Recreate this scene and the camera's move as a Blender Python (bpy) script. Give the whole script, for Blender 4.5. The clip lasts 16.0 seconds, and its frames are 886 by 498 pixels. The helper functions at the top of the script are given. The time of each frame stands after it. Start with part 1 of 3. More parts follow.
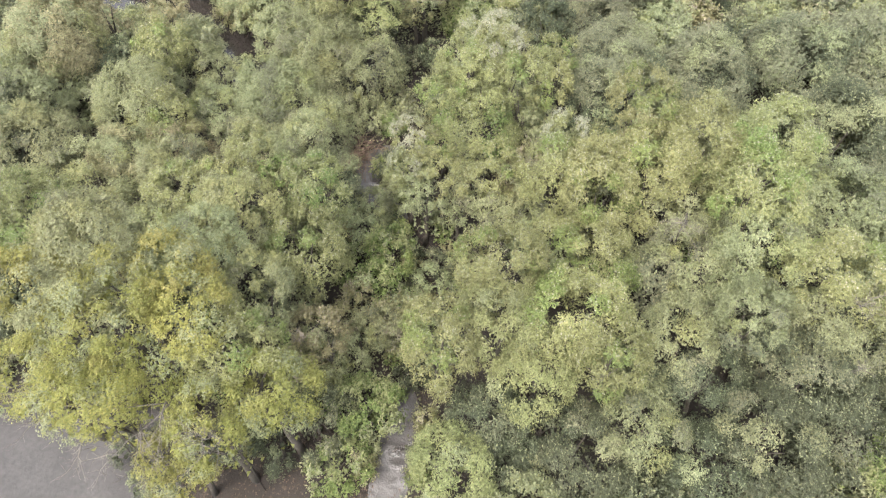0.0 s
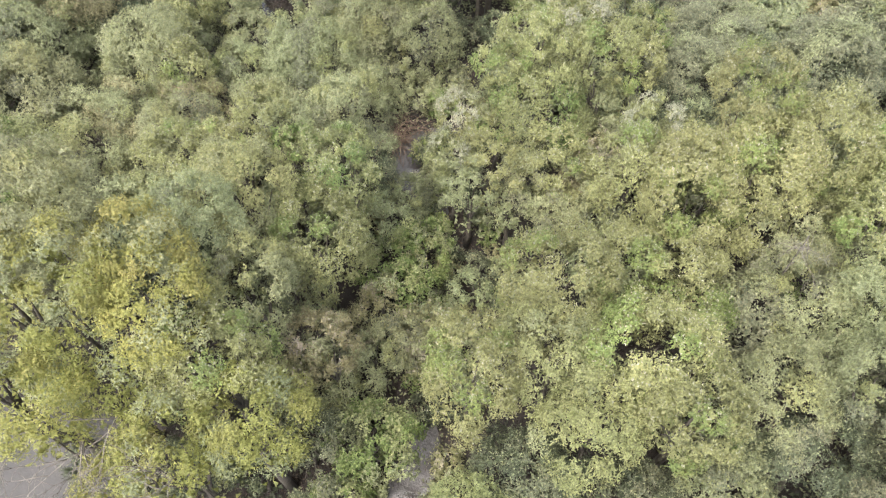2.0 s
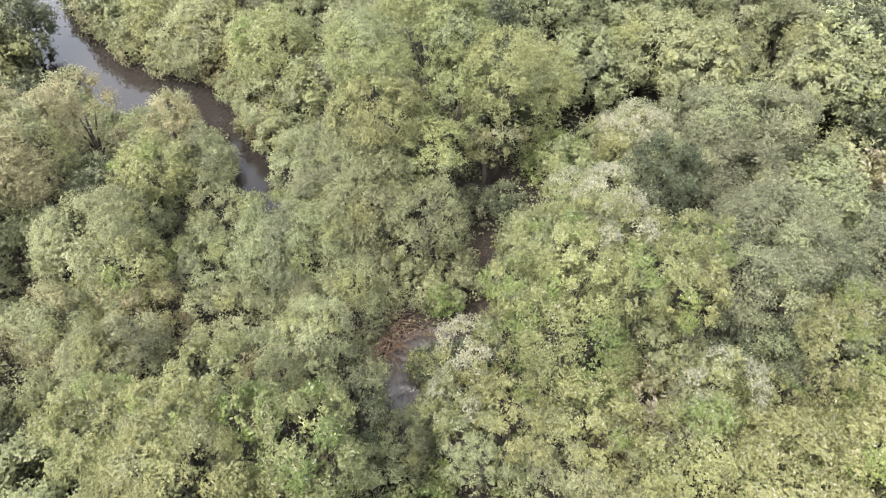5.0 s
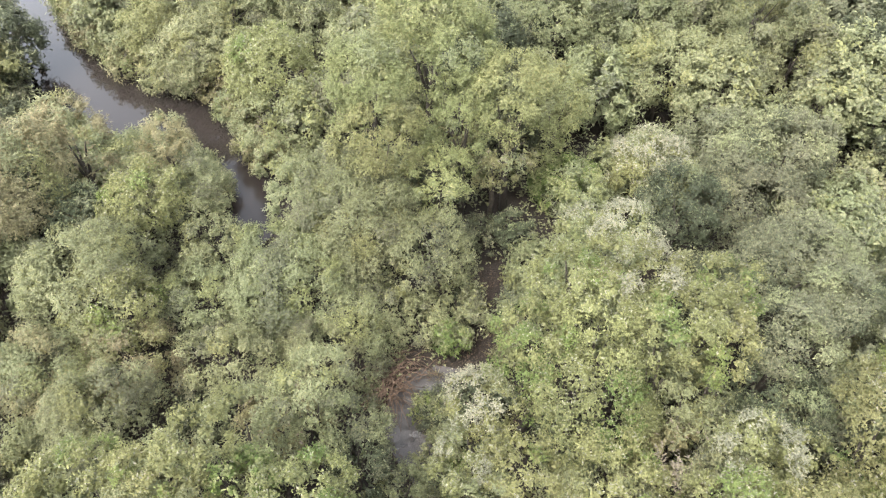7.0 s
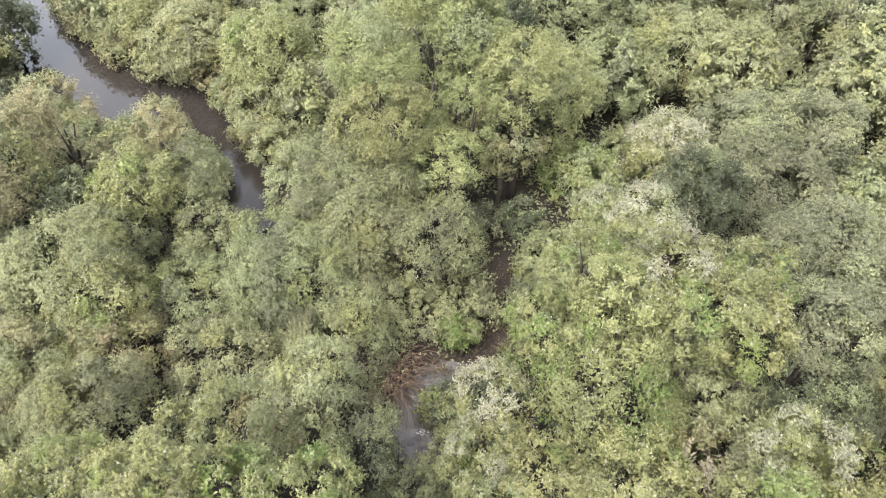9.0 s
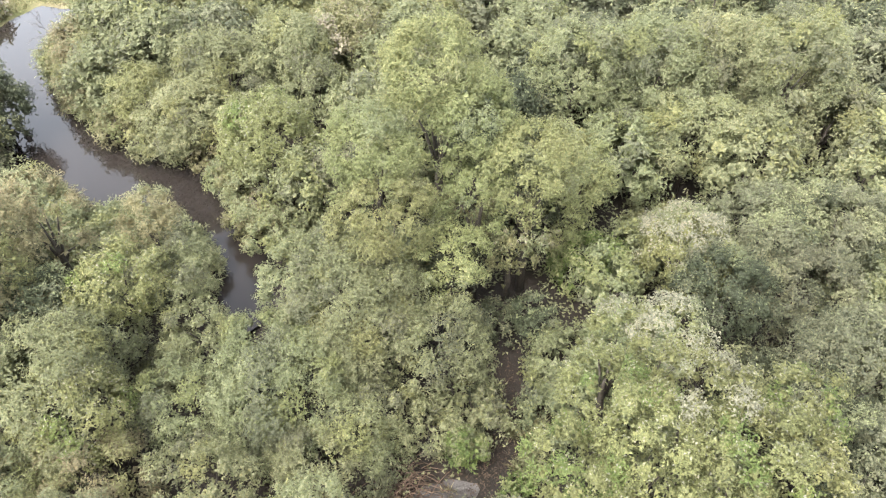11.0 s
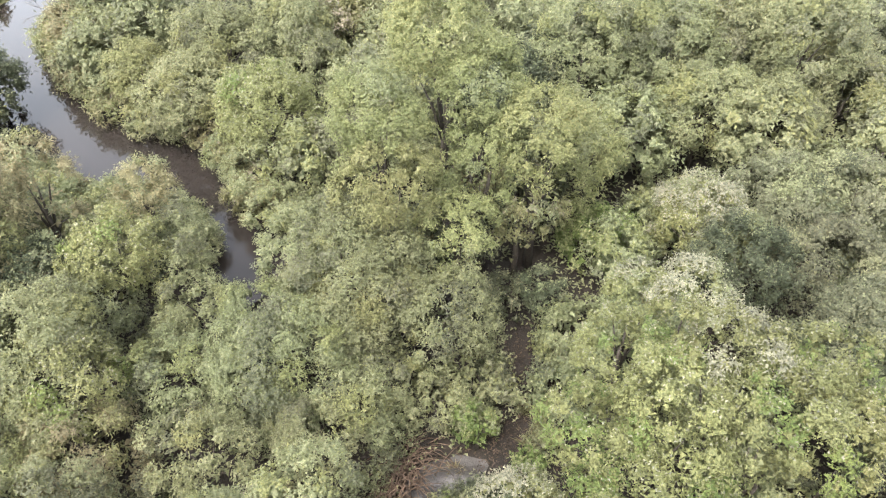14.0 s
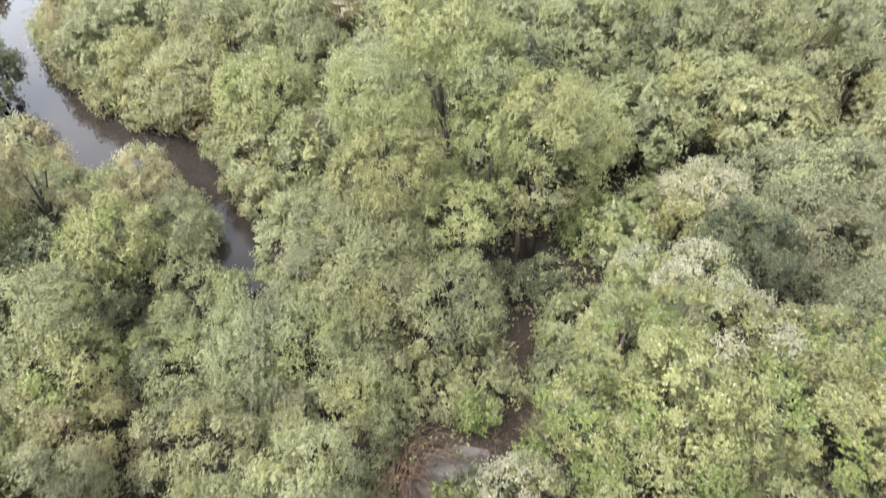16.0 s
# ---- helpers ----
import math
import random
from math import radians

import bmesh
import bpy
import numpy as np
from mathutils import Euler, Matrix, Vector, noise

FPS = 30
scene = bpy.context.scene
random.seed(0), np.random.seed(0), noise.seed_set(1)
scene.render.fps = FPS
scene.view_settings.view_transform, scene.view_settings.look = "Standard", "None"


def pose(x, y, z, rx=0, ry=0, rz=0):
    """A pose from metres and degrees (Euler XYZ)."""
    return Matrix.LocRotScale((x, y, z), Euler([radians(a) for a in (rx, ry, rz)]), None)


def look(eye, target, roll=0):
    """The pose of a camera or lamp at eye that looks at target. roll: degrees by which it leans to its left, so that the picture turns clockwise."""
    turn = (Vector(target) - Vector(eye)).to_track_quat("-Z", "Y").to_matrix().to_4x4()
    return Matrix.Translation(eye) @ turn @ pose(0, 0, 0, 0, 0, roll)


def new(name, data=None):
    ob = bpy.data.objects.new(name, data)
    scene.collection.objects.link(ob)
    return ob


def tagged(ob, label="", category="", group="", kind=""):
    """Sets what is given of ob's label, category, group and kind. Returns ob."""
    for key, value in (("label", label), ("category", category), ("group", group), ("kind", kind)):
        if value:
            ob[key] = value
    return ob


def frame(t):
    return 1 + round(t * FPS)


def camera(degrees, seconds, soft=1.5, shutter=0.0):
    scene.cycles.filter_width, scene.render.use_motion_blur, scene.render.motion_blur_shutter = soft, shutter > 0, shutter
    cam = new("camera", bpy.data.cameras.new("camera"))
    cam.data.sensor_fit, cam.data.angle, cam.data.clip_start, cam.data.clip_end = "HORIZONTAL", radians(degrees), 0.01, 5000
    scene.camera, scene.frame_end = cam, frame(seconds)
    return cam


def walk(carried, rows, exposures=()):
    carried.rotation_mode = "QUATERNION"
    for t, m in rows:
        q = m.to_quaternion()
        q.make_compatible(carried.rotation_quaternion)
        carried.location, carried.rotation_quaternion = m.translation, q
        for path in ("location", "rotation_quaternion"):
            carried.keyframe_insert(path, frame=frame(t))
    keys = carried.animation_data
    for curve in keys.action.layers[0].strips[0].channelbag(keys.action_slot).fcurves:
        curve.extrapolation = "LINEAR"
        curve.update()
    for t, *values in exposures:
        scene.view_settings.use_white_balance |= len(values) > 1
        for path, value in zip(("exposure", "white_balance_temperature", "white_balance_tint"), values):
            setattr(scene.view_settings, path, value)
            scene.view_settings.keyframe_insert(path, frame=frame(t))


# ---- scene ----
cam = camera(68.2, 16.0, soft=1.2, shutter=0.3)
METRES, EYE, TILT, LEAN, TURN = 20.0, 22.8, -53.5, 0.0, 0.0
EXPOSURES = [(0, 3.27), (16, 3.27)]
ROWS = [
    (0.0, 0.0, 0.0, 0.0, -0.0, 0.0, -0.0),
    (0.5, 0.0037, 0.0342, 0.0478, 0.02, -0.02, 0.02),
    (1.0, 0.0027, 0.0855, 0.0709, 2.18, 0.02, -2.94),
    (1.5, 0.0028, 0.1547, 0.0483, 3.75, -0.07, -4.98),
    (2.0, -0.0008, 0.2256, 0.0027, 3.81, -0.08, -5.11),
    (2.5, -0.0016, 0.2613, -0.0115, 3.79, 0.87, -5.15),
    (3.0, -0.0038, 0.2848, 0.019, 3.79, 6.75, -5.17),
    (3.5, -0.0117, 0.3197, 0.065, 3.76, 7.12, -5.17),
    (4.0, -0.023, 0.3713, 0.1332, 3.79, 7.1, -5.14),
    (4.5, -0.0337, 0.4169, 0.2032, 3.79, 7.12, -5.11),
    (7.0, -0.0615, 0.498, 0.3109, 3.76, 7.21, -5.14),
    (7.5, -0.0661, 0.5067, 0.3201, 3.74, 7.26, -5.16),
    (8.0, -0.0702, 0.5237, 0.3059, 3.73, 7.29, -5.17),
    (8.5, -0.0735, 0.5438, 0.2845, 3.72, 7.24, -5.17),
    (9.0, -0.076, 0.5554, 0.2984, 3.76, 7.23, -5.15),
    (9.5, -0.0812, 0.5773, 0.3357, 3.73, 10.64, -5.19),
    (12.0, -0.1019, 0.6164, 0.3832, 3.7, 12.16, -5.2),
    (12.5, -0.1037, 0.6205, 0.3772, 3.69, 12.22, -5.2),
    (13.0, -0.106, 0.6536, 0.3482, 3.66, 12.23, -5.22),
    (13.5, -0.1069, 0.6619, 0.339, 3.64, 12.14, -5.24),
    (14.0, -0.1062, 0.6612, 0.34, 3.66, 12.14, -5.25),
    (14.5, -0.105, 0.6626, 0.3427, 3.67, 15.92, -5.24),
    (15.0, -0.1061, 0.6644, 0.3393, 3.62, 19.35, -5.31),
    (15.5, -0.1069, 0.6762, 0.3287, 3.62, 18.97, -5.34),
    (16.0, -0.1076, 0.6763, 0.327, 3.66, 12.04, -5.3),
]
walk(cam, [(t, pose(0, 0, EYE, TILT, LEAN, TURN) @ pose(METRES * x, METRES * y, METRES * z, 90 + pitch, roll, yaw)) for t, x, y, z, yaw, pitch, roll in ROWS], EXPOSURES)

# ---- world and light: a bright, thinly overcast day ----
world = bpy.data.worlds.new("overcast_sky")
scene.world = world
world.use_nodes = True
wn = world.node_tree.nodes
sky = wn.new("ShaderNodeTexSky")
sky.sky_type, sky.sun_disc = "NISHITA", False
SUN_UP, SUN_ROUND = 60.0, 215.0
sky.sun_elevation, sky.sun_rotation = radians(SUN_UP), radians(SUN_ROUND)
sky.air_density, sky.dust_density, sky.ozone_density = 1.0, 4.0, 1.0
veil = wn.new("ShaderNodeHueSaturation")
veil.inputs["Saturation"].default_value = 0.35
world.node_tree.links.new(sky.outputs[0], veil.inputs["Color"])
world.node_tree.links.new(veil.outputs[0], wn["Background"].inputs[0])
wn["Background"].inputs[1].default_value = 0.15
sun = new("sun", bpy.data.lights.new("sun", "SUN"))
sun.data.energy, sun.data.angle, sun.data.color = 0.9, radians(40), (1.0, 0.95, 0.86)
sun.matrix_world = look((0, 0, 60), (-60 * math.sin(radians(SUN_ROUND)) / math.tan(radians(SUN_UP)), -60 * math.cos(radians(SUN_ROUND)) / math.tan(radians(SUN_UP)), 0))


# ---- materials ----
def nodes_of(name, rough=0.6, spec=0.3):
    m = bpy.data.materials.new(name)
    m.use_nodes = True
    t = m.node_tree
    b = t.nodes["Principled BSDF"]
    b.inputs["Roughness"].default_value = rough
    b.inputs["Specular IOR Level"].default_value = spec
    return m, t, b


def ramp(t, source, stops):
    r = t.nodes.new("ShaderNodeValToRGB")
    while len(r.color_ramp.elements) < len(stops):
        r.color_ramp.elements.new(0.5)
    for e, (p, c) in zip(r.color_ramp.elements, stops):
        e.position, e.color = p, (*c, 1)
    t.links.new(source, r.inputs[0])
    return r.outputs[0]


def noise_tex(t, scale, detail=4.0, rough=0.6, coords="Object"):
    co = t.nodes.new("ShaderNodeTexCoord")
    n = t.nodes.new("ShaderNodeTexNoise")
    n.inputs["Scale"].default_value, n.inputs["Detail"].default_value, n.inputs["Roughness"].default_value = scale, detail, rough
    t.links.new(co.outputs[coords], n.inputs["Vector"])
    return n.outputs[0]


def mixed(t, a, b, factor, kind="MIX"):
    m = t.nodes.new("ShaderNodeMix")
    m.data_type, m.blend_type = "RGBA", kind
    for socket, value in ((m.inputs[0], factor), (m.inputs[6], a), (m.inputs[7], b)):
        if isinstance(value, (int, float)):
            socket.default_value = value
        elif isinstance(value, tuple):
            socket.default_value = (*value, 1)
        else:
            t.links.new(value, socket)
    return m.outputs[2]


def bumped(t, b, height, strength, distance):
    n = t.nodes.new("ShaderNodeBump")
    n.inputs["Strength"].default_value, n.inputs["Distance"].default_value = strength, distance
    t.links.new(height, n.inputs["Height"])
    t.links.new(n.outputs[0], b.inputs["Normal"])


def leaf_material(name, dark, mid, light, rough=0.55, through_light=0.6):
    """Leaves: each leaf, each bough and each plant has its own shade of green."""
    m, t, b = nodes_of(name, rough, 0.2)
    geo, info = t.nodes.new("ShaderNodeNewGeometry"), t.nodes.new("ShaderNodeObjectInfo")
    each = ramp(t, geo.outputs["Random Per Island"], [(0.0, tuple(0.4 * a + 0.6 * c for a, c in zip(dark, mid))), (0.5, mid), (1.0, tuple(0.55 * a + 0.45 * c for a, c in zip(light, mid)))])
    bough = ramp(t, noise_tex(t, 0.9, 2.0, 0.5), [(0.3, tuple(c * 0.8 for c in dark)), (0.7, light)])
    mottle = ramp(t, noise_tex(t, 24.0, 2.0, 0.6), [(0.32, (0.84, 0.85, 0.86)), (0.5, (1.0, 1.0, 1.0)), (0.68, (1.14, 1.13, 1.1))])
    cells = t.nodes.new("ShaderNodeTexVoronoi")
    cells.inputs["Scale"].default_value = 17.0
    t.links.new(t.nodes.new("ShaderNodeTexCoord").outputs["Object"], cells.inputs["Vector"])
    leaflet = ramp(t, cells.outputs["Color"], [(0.2, (0.7, 0.72, 0.74)), (0.5, (1.0, 1.0, 1.0)), (0.8, (1.22, 1.2, 1.15))])
    tint = mixed(t, mixed(t, mixed(t, each, bough, 0.35), mottle, 1.0, "MULTIPLY"), leaflet, 1.0, "MULTIPLY")
    hs = t.nodes.new("ShaderNodeHueSaturation")
    spread = t.nodes.new("ShaderNodeMapRange")
    spread.inputs[3].default_value, spread.inputs[4].default_value = 0.484, 0.512
    t.links.new(info.outputs["Random"], spread.inputs[0])
    t.links.new(spread.outputs[0], hs.inputs["Hue"])
    value = t.nodes.new("ShaderNodeMapRange")
    value.inputs[3].default_value, value.inputs[4].default_value = 0.85, 1.15
    twice = t.nodes.new("ShaderNodeMath")
    twice.operation, twice.inputs[1].default_value = "MULTIPLY", 7.31
    part_of = t.nodes.new("ShaderNodeMath")
    part_of.operation = "FRACT"
    t.links.new(info.outputs["Random"], twice.inputs[0])
    t.links.new(twice.outputs[0], part_of.inputs[0])
    t.links.new(part_of.outputs[0], value.inputs[0])
    t.links.new(value.outputs[0], hs.inputs["Value"])
    t.links.new(tint, hs.inputs["Color"])
    t.links.new(hs.outputs[0], b.inputs["Base Color"])
    tr = t.nodes.new("ShaderNodeBsdfTranslucent")
    t.links.new(hs.outputs[0], tr.inputs[0])
    mix = t.nodes.new("ShaderNodeMixShader")
    mix.inputs[0].default_value = through_light
    t.links.new(b.outputs[0], mix.inputs[1])
    t.links.new(tr.outputs[0], mix.inputs[2])
    t.links.new(mix.outputs[0], t.nodes["Material Output"].inputs[0])
    return m


def bark_material(name, dark, light):
    m, t, b = nodes_of(name, 0.85, 0.2)
    n = noise_tex(t, 9.0, 6.0)
    t.links.new(ramp(t, n, [(0.3, dark), (0.7, light)]), b.inputs["Base Color"])
    bumped(t, b, n, 0.6, 0.02)
    return m


def soil_material(name, stops, scale, rough, relief, fine=18.0, spec=0.3, rough_low=None):
    m, t, b = nodes_of(name, rough, spec)
    big, small = noise_tex(t, scale, 5.0), noise_tex(t, fine, 6.0, 0.7)
    base = ramp(t, big, stops)
    grain = ramp(t, small, [(0.25, (0.55, 0.53, 0.5)), (0.75, (1.25, 1.22, 1.18))])
    t.links.new(mixed(t, base, grain, 1.0, "MULTIPLY"), b.inputs["Base Color"])
    bumped(t, b, small, 0.7, relief)
    if rough_low is not None:
        r = t.nodes.new("ShaderNodeMapRange")
        r.inputs[1].default_value, r.inputs[2].default_value = 0.35, 0.65
        r.inputs[3].default_value, r.inputs[4].default_value = rough_low, rough
        t.links.new(big, r.inputs[0])
        t.links.new(r.outputs[0], b.inputs["Roughness"])
    return m


LEAF = {
    "yellow": leaf_material("yellowing_leaf", (0.092, 0.101, 0.034), (0.150, 0.154, 0.044), (0.217, 0.212, 0.070)),
    "olive": leaf_material("olive_leaf", (0.098, 0.115, 0.060), (0.154, 0.164, 0.089), (0.228, 0.233, 0.139)),
    "fresh": leaf_material("fresh_green_leaf", (0.092, 0.107, 0.046), (0.154, 0.165, 0.077), (0.232, 0.235, 0.115)),
    "pale": leaf_material("pale_green_leaf", (0.094, 0.101, 0.043), (0.149, 0.155, 0.069), (0.217, 0.220, 0.107)),
    "blue": leaf_material("blue_green_leaf", (0.067, 0.076, 0.046), (0.108, 0.114, 0.071), (0.171, 0.170, 0.110)),
    "bright": leaf_material("bright_green_leaf", (0.064, 0.090, 0.030), (0.105, 0.136, 0.045), (0.162, 0.191, 0.070)),
    "tawny": leaf_material("tawny_feathery_leaf", (0.111, 0.107, 0.058), (0.174, 0.162, 0.090), (0.264, 0.237, 0.139)),
    "russet": leaf_material("russet_leaf", (0.093, 0.093, 0.045), (0.143, 0.139, 0.070), (0.208, 0.194, 0.104)),
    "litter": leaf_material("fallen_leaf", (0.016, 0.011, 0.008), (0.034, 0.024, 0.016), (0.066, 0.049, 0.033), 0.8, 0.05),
    # deep green, darkened further to paint the shade of gaps and unlit sides
    "deep": leaf_material("deep_green_shade_leaf", (0.038, 0.045, 0.027), (0.062, 0.070, 0.041), (0.091, 0.099, 0.059)),
    "cream": leaf_material("cream_tip_leaf", (0.151, 0.150, 0.102), (0.211, 0.208, 0.148), (0.279, 0.273, 0.205)),
    "gold": leaf_material("golden_green_leaf", (0.109, 0.110, 0.033), (0.157, 0.153, 0.047), (0.214, 0.203, 0.078)),
    "dry": leaf_material("dry_pinkish_leaf", (0.096, 0.082, 0.055), (0.135, 0.118, 0.085), (0.183, 0.165, 0.126), 0.75, 0.15),
}
bark = bark_material("grey_brown_bark", (0.0198, 0.0162, 0.0126), (0.0495, 0.0423, 0.0333))
pale_wood = bark_material("bleached_twig", (0.0510, 0.0432, 0.0348), (0.1020, 0.0912, 0.0780))
cane_mat = bark_material("dry_cane", (0.05, 0.032, 0.022), (0.125, 0.088, 0.062))
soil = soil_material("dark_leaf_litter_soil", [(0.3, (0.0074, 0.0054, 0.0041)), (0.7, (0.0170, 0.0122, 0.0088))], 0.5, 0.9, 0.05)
mud = soil_material("grey_trodden_mud", [(0.3, (0.0157, 0.0127, 0.0112)), (0.55, (0.0284, 0.0250, 0.0240)), (0.8, (0.0372, 0.0338, 0.0338))], 0.9, 0.6, 0.06, 7.0, 0.5, 0.25)
silt = soil_material("grey_silt_under_shallow_water", [(0.3, (0.0166, 0.0149, 0.0144)), (0.5, (0.0221, 0.0204, 0.0199)), (0.7, (0.0287, 0.0270, 0.0265))], 0.7, 0.6, 0.02, 6.0, 0.2, 0.45)
meadow = soil_material("dry_meadow_turf", [(0.3, (0.062, 0.069, 0.028)), (0.5, (0.085, 0.083, 0.041)), (0.72, (0.125, 0.107, 0.068))], 0.4, 0.9, 0.08, 6.0, 0.1)
paddy = soil_material("young_green_crop", [(0.3, (0.048, 0.063, 0.014)), (0.7, (0.062, 0.078, 0.019))], 0.3, 0.85, 0.05, 4.0, 0.1)
grass_mat = leaf_material("dry_grass", (0.094, 0.094, 0.043), (0.147, 0.140, 0.067), (0.214, 0.194, 0.107), 0.7, 0.4)

water_mat, wt, wb = nodes_of("dark_still_water", 0.04, 0.5)
wb.inputs["Base Color"].default_value = (0.012, 0.010, 0.009, 1)
wb.inputs["IOR"].default_value = 1.27
bumped(wt, wb, noise_tex(wt, 3.0, 3.0), 0.05, 0.02)


# ---- mesh helpers ----
def part(name, data, material, parent=None, label="", kind=""):
    """One mesh object under a thing or a part; data is a bmesh or a mesh."""
    if isinstance(data, bmesh.types.BMesh):
        me = bpy.data.meshes.new(name)
        data.to_mesh(me)
        data.free()
    else:
        me = data
    for m in material if isinstance(material, (list, tuple)) else [material]:
        if m.name not in [k.name for k in me.materials]:
            me.materials.append(m)
    ob = new(name, me)
    ob.parent = parent
    return tagged(ob, label, kind=kind)


def mesh_from(name, verts, faces_flat, corners, slots=None, smooth=False):
    """A mesh out of arrays: faces of the same number of corners."""
    me = bpy.data.meshes.new(name)
    n = len(faces_flat) // corners
    me.vertices.add(len(verts))
    me.vertices.foreach_set("co", np.ascontiguousarray(verts, dtype=np.float32).ravel())
    me.loops.add(len(faces_flat))
    me.loops.foreach_set("vertex_index", np.ascontiguousarray(faces_flat, dtype=np.int32))
    me.polygons.add(n)
    me.polygons.foreach_set("loop_start", np.arange(n, dtype=np.int32) * corners)
    if slots is not None:
        me.polygons.foreach_set("material_index", np.ascontiguousarray(slots, dtype=np.int32))
    me.polygons.foreach_set("use_smooth", np.full(n, smooth))
    me.update(calc_edges=True)
    return me


def unit(v):
    return v / np.maximum(np.linalg.norm(v, axis=-1, keepdims=True), 1e-6)


def leaves(base, way, normal, length, width, folded):
    """Small leaves: folded ones of two triangles, or narrow ones of a single triangle. Returns vertices and triangles."""
    side = unit(np.cross(way, normal))
    l, w = length[:, None], width[:, None]
    mid = base + way * l * 0.4
    if not folded:
        v = np.stack([mid - side * w * 0.5, base + way * l, mid + side * w * 0.5 - way * l * 0.35], axis=1)
        return v.reshape(-1, 3), np.arange(len(base) * 3)
    up = np.cross(side, way)
    v = np.stack([base, mid - side * w * 0.5 + up * w * 0.18, base + way * l, mid + side * w * 0.5 + up * w * 0.18], axis=1)
    k = np.arange(len(base))[:, None] * 4
    f = np.concatenate([k, k + 1, k + 2, k, k + 2, k + 3], axis=1)
    return v.reshape(-1, 3), f.ravel()


def tube(bm, points, radii, sides=6):
    """A tapered, bent stem through the points."""
    rings = []
    for i, p in enumerate(points):
        a, b = Vector(points[max(i - 1, 0)]), Vector(points[min(i + 1, len(points) - 1)])
        q = (b - a).to_track_quat("Z", "Y")
        rings.append([bm.verts.new(Vector(p) + q @ Vector((radii[i] * math.cos(k * math.tau / sides), radii[i] * math.sin(k * math.tau / sides), 0))) for k in range(sides)])
    for r0, r1 in zip(rings, rings[1:]):
        for k in range(sides):
            f = bm.faces.new((r0[k], r0[(k + 1) % sides], r1[(k + 1) % sides], r1[k]))
            f.smooth = True
    bm.faces.new(rings[-1])
    bm.faces.new(rings[0][::-1])


# ---- kinds of plant: leaf length and width, main and tip leaf, share of tipped boughs, droop, boughs ----
KINDS = {
    "yellow": dict(leaf=(0.105, 0.058), main="yellow", tip="gold", tips=0.3, droop=0.1, bough=0.27, fill=0.85, mix=0.34, skirt=False, accent="olive", label="yellowing leafy tree with bare bleached twigs at the water's edge"),
    "pale": dict(leaf=(0.10, 0.062), main="pale", tip="cream", tips=0.0, odd=0.2, droop=-0.1, bough=0.27, fill=1.0, accent="bright", label="pale green broadleaf tree with cream new tips"),
    "white": dict(leaf=(0.092, 0.056), main="pale", tip="cream", tips=0.6, odd=0.5, droop=-0.1, bough=0.27, fill=1.0, accent="olive", label="broadleaf tree covered in whitish young leaves"),
    "fresh": dict(leaf=(0.093, 0.06), main="fresh", tip="pale", tips=0.3, droop=0.15, bough=0.27, fill=1.0, accent="olive", label="tall round-leaved green tree in the dense thicket"),
    "olive": dict(leaf=(0.095, 0.058), main="olive", tip="pale", tips=0.15, droop=0.0, bough=0.27, fill=1.0, accent="blue", label="dull olive-green small-leaved thicket tree"),
    "blue": dict(leaf=(0.10, 0.055), main="blue", tip="olive", tips=0.2, droop=0.2, bough=0.27, fill=1.0, accent="deep", label="grey-green feathery tree in the shaded thicket"),
    "bright": dict(leaf=(0.125, 0.08), main="bright", tip="fresh", tips=0.4, droop=0.1, bough=0.27, fill=0.9, folded=True, accent="olive", label="bright green leafy shrub beside the mud trail"),
    "feather": dict(leaf=(0.12, 0.045), main="tawny", tip="olive", tips=0.3, droop=0.35, bough=0.27, fill=1.0, accent="pale", label="tawny feathery-leaved tree on the creek bank"),
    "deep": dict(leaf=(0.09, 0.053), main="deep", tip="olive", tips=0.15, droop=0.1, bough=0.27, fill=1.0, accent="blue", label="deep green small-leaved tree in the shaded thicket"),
    "russet": dict(leaf=(0.095, 0.055), main="russet", tip="dry", tips=0.15, droop=0.1, bough=0.27, fill=0.95, accent="olive", label="brownish-green thicket tree with dry pinkish sprays"),
}


SPECS = []


def shaded_out(boughs, x, y, radius, top):
    """Boughs that lie inside or under a taller neighbour's crown: these carry no leaves."""
    gone = np.zeros(len(boughs), bool)
    for a, b, r, t in SPECS:
        gap = math.hypot(a - x, b - y)
        if gap > radius + r or (gap < 0.01 and abs(t - top) < 0.01):
            continue
        high = min(r, t * 0.75)
        flat = ((boughs[:, 0] - a) ** 2 + (boughs[:, 1] - b) ** 2) / (0.5 * r) ** 2
        lift = np.clip((boughs[:, 2] - (t - high)) / (0.5 * high), 0, None) ** 2
        gone |= flat + lift < 1
    return gone


